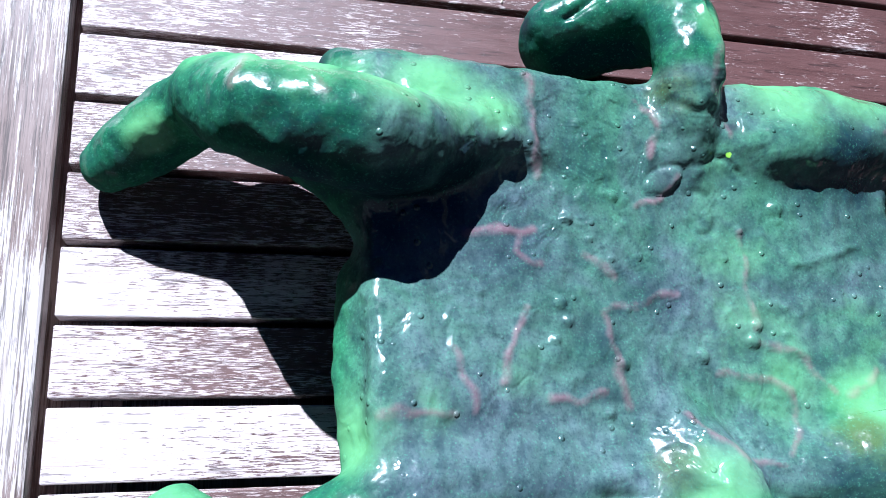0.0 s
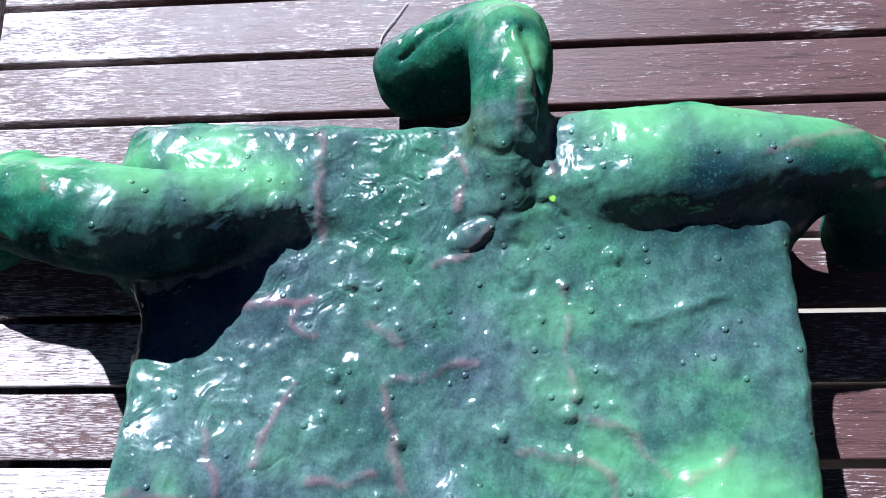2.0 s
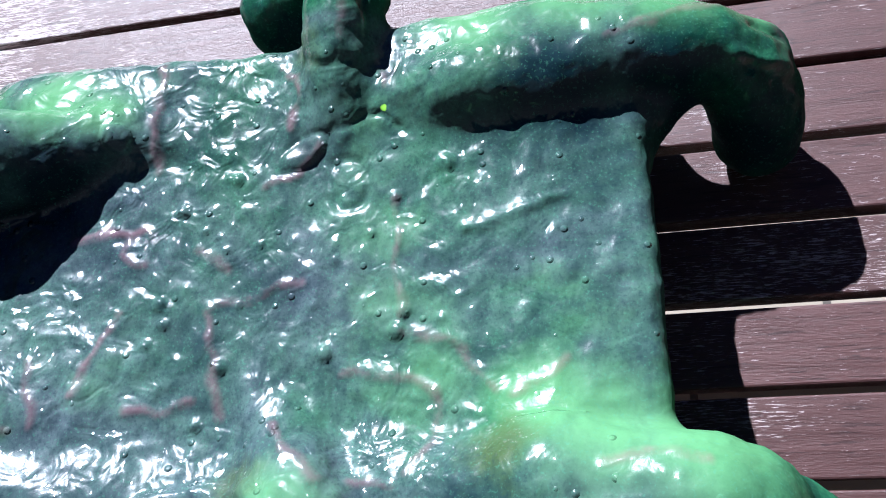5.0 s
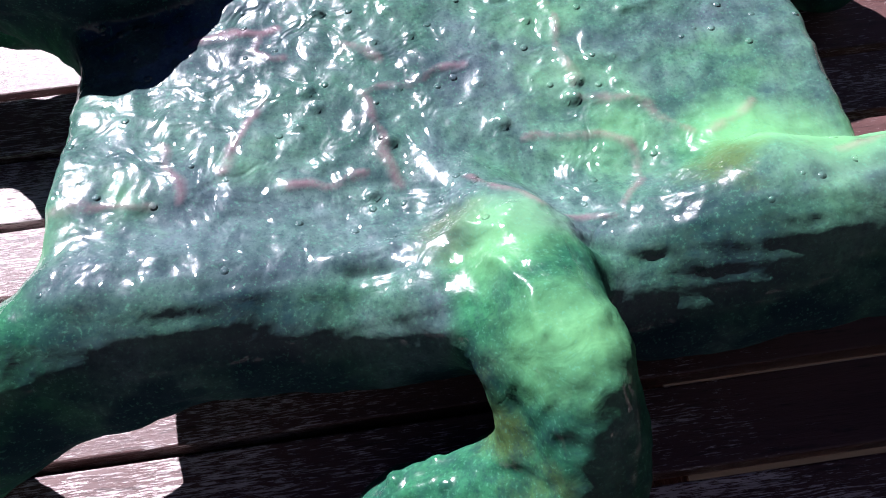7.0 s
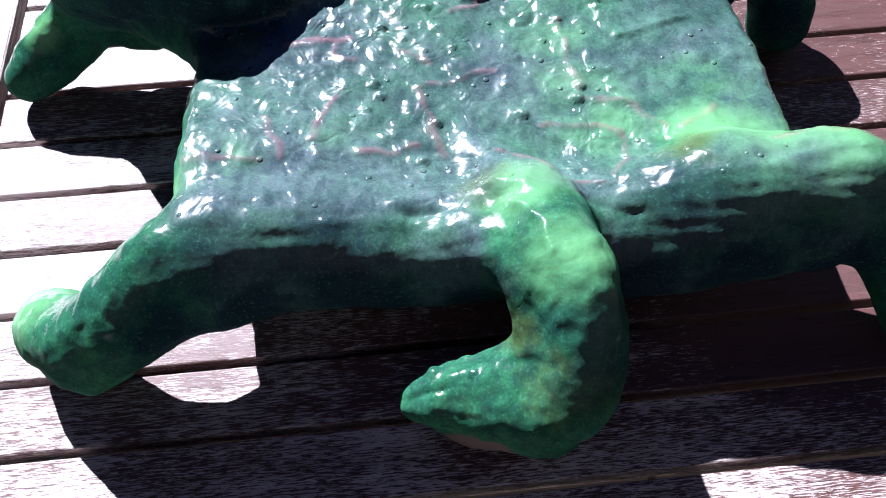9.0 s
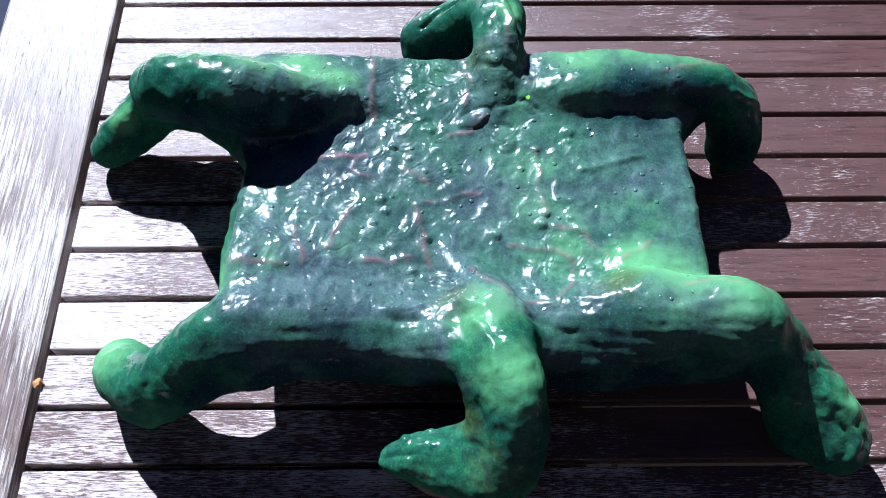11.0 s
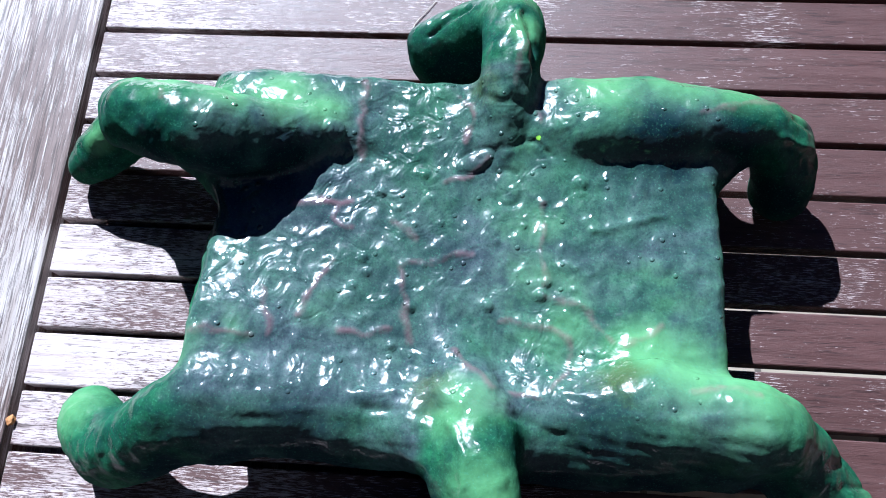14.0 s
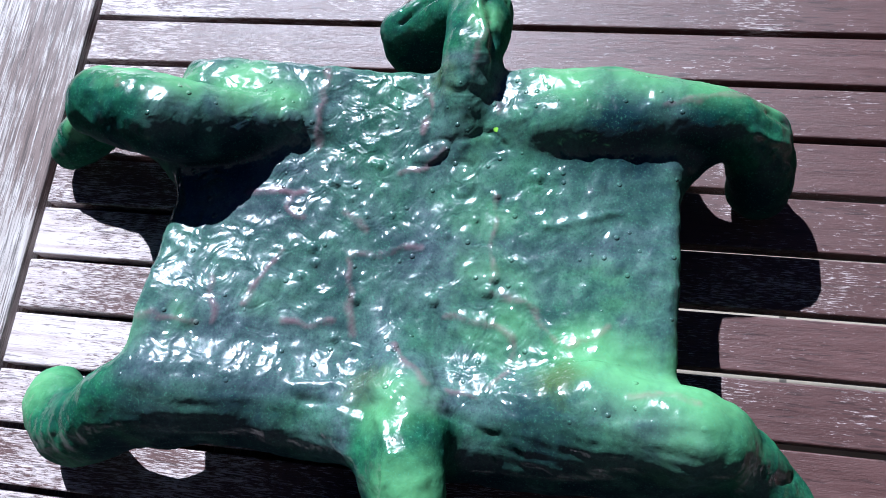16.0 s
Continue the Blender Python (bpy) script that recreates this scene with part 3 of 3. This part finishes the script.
def sculpture():
    points, quads = surface(field())
    me = bpy.data.meshes.new("creature_sculpture")
    me.from_pydata(points.tolist(), [], quads.tolist())
    me.update()
    normals = np.empty(len(points) * 3, np.float32)
    me.vertices.foreach_get("normal", normals)
    normals = normals.reshape(-1, 3).astype(float)
    up = np.clip((normals[:, 2] - 0.25) / 0.4, 0, 1)
    # wrinkles, long ones across the front roll, lumps all over
    lump = np.array([noise.noise(Vector(p) * 22) for p in points]) * 0.0016
    warp = np.array([noise.noise(Vector((p[0] * 70, p[1] * 62, p[2] * 60)) + Vector((3, 1, 7))) for p in points])
    front = np.clip((-0.13 - points[:, 1]) / 0.05, 0, 1)
    body = np.clip((points[:, 0] - 0.19) / 0.04, 0, 1) * np.clip((0.68 - points[:, 0]) / 0.04, 0, 1)
    body *= np.clip(np.maximum(np.abs(points[:, 0] - 0.435) - 0.03, points[:, 1] + 0.19) / 0.015, 0, 1)
    roll = np.array([noise.noise(Vector((p[0] * 30, p[1] * 130, p[2] * 130)) + Vector((5, 5, 2))) for p in points])
    move = lump + warp * 0.0011 * (1 - front) + roll * 0.0011 * front * body
    crease = np.array([noise.ridged_multi_fractal(Vector((p[0] * 44 + p[1] * 12, p[1] * 40 - p[0] * 10, p[2] * 40)), 0.9, 2.1, 4, 0.9, 2.0) for p in points])
    move += (crease - crease.mean()) * 0.0009
    away = np.maximum(np.abs(points[:, 0] - 0.415) / 0.22, np.abs(points[:, 1] + 0.033) / 0.15)
    limb = np.clip((away - 0.95) / 0.12, 0, 1)
    knob = np.array([noise.noise(Vector(p) * 34 + Vector((9, 2, 4))) for p in points])
    small = np.array([noise.noise(Vector(p) * 95 + Vector((1, 8, 3))) for p in points])
    move += small * 0.0009 * np.clip((-0.20 - points[:, 1]) / 0.03, 0, 1)
    move += limb * knob * 0.0025 + 0.015 * spot(points, 0.566, -0.150, 0.105, 0.034)
    for x, y, rx, ry, turn, h in MOUNDS:
        c, s = math.cos(radians(turn)), math.sin(radians(turn))
        u, v = points[:, 0] - x, points[:, 1] - y
        dist = np.hypot((u * c + v * s) / rx, (v * c - u * s) / ry)
        move += (np.sqrt(np.clip(1 - dist ** 2, 0, 1)) * h - np.exp(-(((dist - 1.08) / 0.16) ** 2)) * 0.0010) * up
    stray = points.copy()
    stray[:, 0] += 0.005 * np.array([noise.noise(Vector((p[0] * 60, p[1] * 60, 2))) for p in points])
    stray[:, 1] += 0.005 * np.array([noise.noise(Vector((p[0] * 60, p[1] * 60, 9))) for p in points])
    veins = np.zeros(len(points))
    for k, line in enumerate(VEINS):
        veins = np.maximum(veins, (1.0 if k in (0, 1, 2, 3, 7, 9) else 0.78) * np.exp(-((nearest(stray, line) / 0.0031) ** 2)))
    folds = np.zeros(len(points))
    for line, height, width in FOLDS:
        folds += height * np.exp(-((nearest(stray, line) / width) ** 2))
    move += veins * 0.0011 * up + folds * np.clip((normals[:, 2] - 0.1) / 0.35, 0, 1)
    for x, y, r in PIMPLES:
        r *= 0.001
        dist = np.hypot(points[:, 0] - x, points[:, 1] - y) / r
        move += np.sqrt(np.clip(1 - dist ** 2, 0, 1)) * r * 0.6 * up
    points += normals * move[:, None]
    points[:, 2] = np.maximum(points[:, 2], 0.0006)
    me.vertices.foreach_set("co", points.astype(np.float32).ravel())
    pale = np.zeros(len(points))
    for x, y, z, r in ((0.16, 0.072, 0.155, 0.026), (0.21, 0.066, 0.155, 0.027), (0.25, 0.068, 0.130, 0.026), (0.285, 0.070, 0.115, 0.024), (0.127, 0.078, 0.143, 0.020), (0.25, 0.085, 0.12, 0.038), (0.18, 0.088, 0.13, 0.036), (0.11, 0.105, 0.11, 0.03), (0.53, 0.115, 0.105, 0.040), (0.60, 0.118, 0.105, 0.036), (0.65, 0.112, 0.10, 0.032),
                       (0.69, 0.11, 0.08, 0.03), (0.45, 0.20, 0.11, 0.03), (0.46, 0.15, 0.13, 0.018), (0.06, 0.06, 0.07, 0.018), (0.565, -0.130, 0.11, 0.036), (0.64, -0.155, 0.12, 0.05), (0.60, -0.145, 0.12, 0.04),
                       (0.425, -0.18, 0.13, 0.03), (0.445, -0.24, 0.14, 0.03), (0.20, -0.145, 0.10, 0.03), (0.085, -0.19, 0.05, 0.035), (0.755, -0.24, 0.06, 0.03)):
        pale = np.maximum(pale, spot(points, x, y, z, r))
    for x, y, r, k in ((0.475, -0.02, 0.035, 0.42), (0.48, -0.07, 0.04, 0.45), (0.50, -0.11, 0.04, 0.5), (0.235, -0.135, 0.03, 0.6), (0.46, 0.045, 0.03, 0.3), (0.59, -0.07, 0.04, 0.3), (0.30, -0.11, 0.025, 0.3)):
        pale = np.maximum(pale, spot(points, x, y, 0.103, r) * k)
    # hide patches are navy paint; the limb and roll fronts get painted shade
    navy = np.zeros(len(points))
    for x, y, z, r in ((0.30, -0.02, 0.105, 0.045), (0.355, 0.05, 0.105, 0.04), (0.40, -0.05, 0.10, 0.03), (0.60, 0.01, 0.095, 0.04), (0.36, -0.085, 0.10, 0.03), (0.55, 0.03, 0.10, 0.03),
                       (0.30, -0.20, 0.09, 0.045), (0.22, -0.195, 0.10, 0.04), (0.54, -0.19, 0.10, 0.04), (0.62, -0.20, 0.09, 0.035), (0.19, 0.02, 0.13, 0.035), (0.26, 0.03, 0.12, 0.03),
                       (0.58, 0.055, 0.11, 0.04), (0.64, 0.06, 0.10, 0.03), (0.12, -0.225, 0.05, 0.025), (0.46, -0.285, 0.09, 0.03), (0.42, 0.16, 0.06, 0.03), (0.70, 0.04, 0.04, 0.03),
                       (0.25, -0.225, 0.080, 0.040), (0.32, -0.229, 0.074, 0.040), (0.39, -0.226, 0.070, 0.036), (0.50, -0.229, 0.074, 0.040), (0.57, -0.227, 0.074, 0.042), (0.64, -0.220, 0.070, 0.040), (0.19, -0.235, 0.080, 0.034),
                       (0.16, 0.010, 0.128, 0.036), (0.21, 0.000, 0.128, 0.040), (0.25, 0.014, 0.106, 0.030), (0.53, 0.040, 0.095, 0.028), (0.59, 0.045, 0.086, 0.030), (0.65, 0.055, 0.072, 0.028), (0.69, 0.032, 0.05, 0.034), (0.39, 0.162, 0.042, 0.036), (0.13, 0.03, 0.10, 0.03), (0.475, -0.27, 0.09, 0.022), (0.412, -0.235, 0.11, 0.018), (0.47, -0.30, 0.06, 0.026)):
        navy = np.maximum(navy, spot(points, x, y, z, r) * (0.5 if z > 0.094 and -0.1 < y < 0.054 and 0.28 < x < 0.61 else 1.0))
    moss = np.zeros(len(points))
    for x, y, z, r in ((0.432, 0.10, 0.11, 0.02), (0.405, -0.17, 0.11, 0.025), (0.42, -0.25, 0.08, 0.03), (0.545, -0.15, 0.12, 0.022), (0.44, -0.30, 0.09, 0.03), (0.418, -0.262, 0.10, 0.022), (0.425, -0.285, 0.075, 0.024), (0.39, -0.29, 0.05, 0.02)):
        moss = np.maximum(moss, spot(points, x, y, z, r))
    dark = spot(points, 0.424, 0.034, 0.106, 0.012) * 0.6
    # dark colour standing in for shade in the nub end, notch, mouth and pit
    for x, y, z, r in ((0.177, 0.113, 0.083, 0.009), (0.716, 0.090, 0.080, 0.007), (0.347, 0.186, 0.045, 0.009), (0.022, 0.046, 0.020, 0.009), (0.482, 0.078, 0.108, 0.006)):
        dark = np.maximum(dark, 0.9 * spot(points, x, y, z, r))
    lime = np.maximum.reduce([spot(points, *f) for f in FLECKS])
    thick = np.maximum.reduce([spot(points, *p) for p in ((0.365, 0.08, 0.106, 0.045), (0.335, 0.02, 0.106, 0.04), (0.225, -0.10, 0.115, 0.035), (0.50, -0.13, 0.105, 0.04), (0.26, -0.08, 0.11, 0.03))])
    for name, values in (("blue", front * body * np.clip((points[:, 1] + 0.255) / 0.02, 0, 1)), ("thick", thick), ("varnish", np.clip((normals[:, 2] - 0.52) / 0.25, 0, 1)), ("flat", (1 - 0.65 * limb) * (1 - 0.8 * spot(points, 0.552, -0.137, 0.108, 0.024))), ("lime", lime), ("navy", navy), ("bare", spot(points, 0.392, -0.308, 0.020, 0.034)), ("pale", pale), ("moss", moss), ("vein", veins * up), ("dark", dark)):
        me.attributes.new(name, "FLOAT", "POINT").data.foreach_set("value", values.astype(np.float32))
    me.materials.append(GREEN)
    me.shade_smooth()
    ob = new("creature_sculpture", me)
    return tagged(ob, "glossy green four-legged hide sculpture with pink veins", "sculpture")


sculpture()


# ---- small things on the table ----
def dry_matter(name, base, tip):
    n = Nodes(name)
    where = n.place()
    c = n.mix(n.noise(where, 400, 4), base, tip)
    return n.finish(Base_Color=c, Roughness=0.8, Normal=n.bump(n.noise(where, 600, 3), 0.5, 0.0006))


def leaf_crumb(x, y, z):
    """A curled scrap of dead leaf."""
    bm = bmesh.new()
    bmesh.ops.create_icosphere(bm, subdivisions=3, radius=0.0048)
    for v in bm.verts:
        p = v.co.copy()
        v.co += p.normalized() * 0.0016 * noise.noise(p * 420)
        v.co.z = v.co.z * 0.55 + 0.0012 * math.sin(p.x * 700)
    return tagged(part("leaf_crumb", bm, dry_matter("dead_leaf", (0.30, 0.12, 0.03), (0.50, 0.28, 0.10)), None, (x, y, z)), "orange-brown crumb of dead leaf caught beside the end board", "leaf")


def straw(points, radius):
    """A thin dry stem along the points."""
    bm = bmesh.new()
    rings = []
    for k, p in enumerate(points):
        a, b = Vector(points[max(k - 1, 0)]), Vector(points[min(k + 1, len(points) - 1)])
        along = (b - a).normalized()
        side = along.cross(Vector((0, 0, 1))).normalized()
        r = radius * (1 - 0.5 * k / len(points))
        rings.append([bm.verts.new(Vector(p) + side * r * math.cos(t) + along.cross(side) * r * math.sin(t)) for t in (i * math.pi / 3 for i in range(6))])
    for a, b in zip(rings, rings[1:]):
        for i in range(6):
            bm.faces.new((a[i], a[(i + 1) % 6], b[(i + 1) % 6], b[i]))
    bm.faces.new(rings[0]), bm.faces.new(rings[-1])
    bmesh.ops.recalc_face_normals(bm, faces=bm.faces[:])
    return tagged(part("straw", bm, dry_matter("dry_grass_stem", (0.45, 0.40, 0.32), (0.62, 0.58, 0.50))), "thin pale dry grass stem lying on the slats", "straw")


leaf_crumb(0.0005, -0.1995, 0.0012)
straw([(0.3430, 0.2330, 0.0008), (0.3445, 0.2390, 0.0011), (0.3490, 0.2460, 0.0012), (0.3545, 0.2530, 0.0012), (0.3600, 0.2610, 0.0010), (0.3655, 0.2690, 0.0008)], 0.0006)
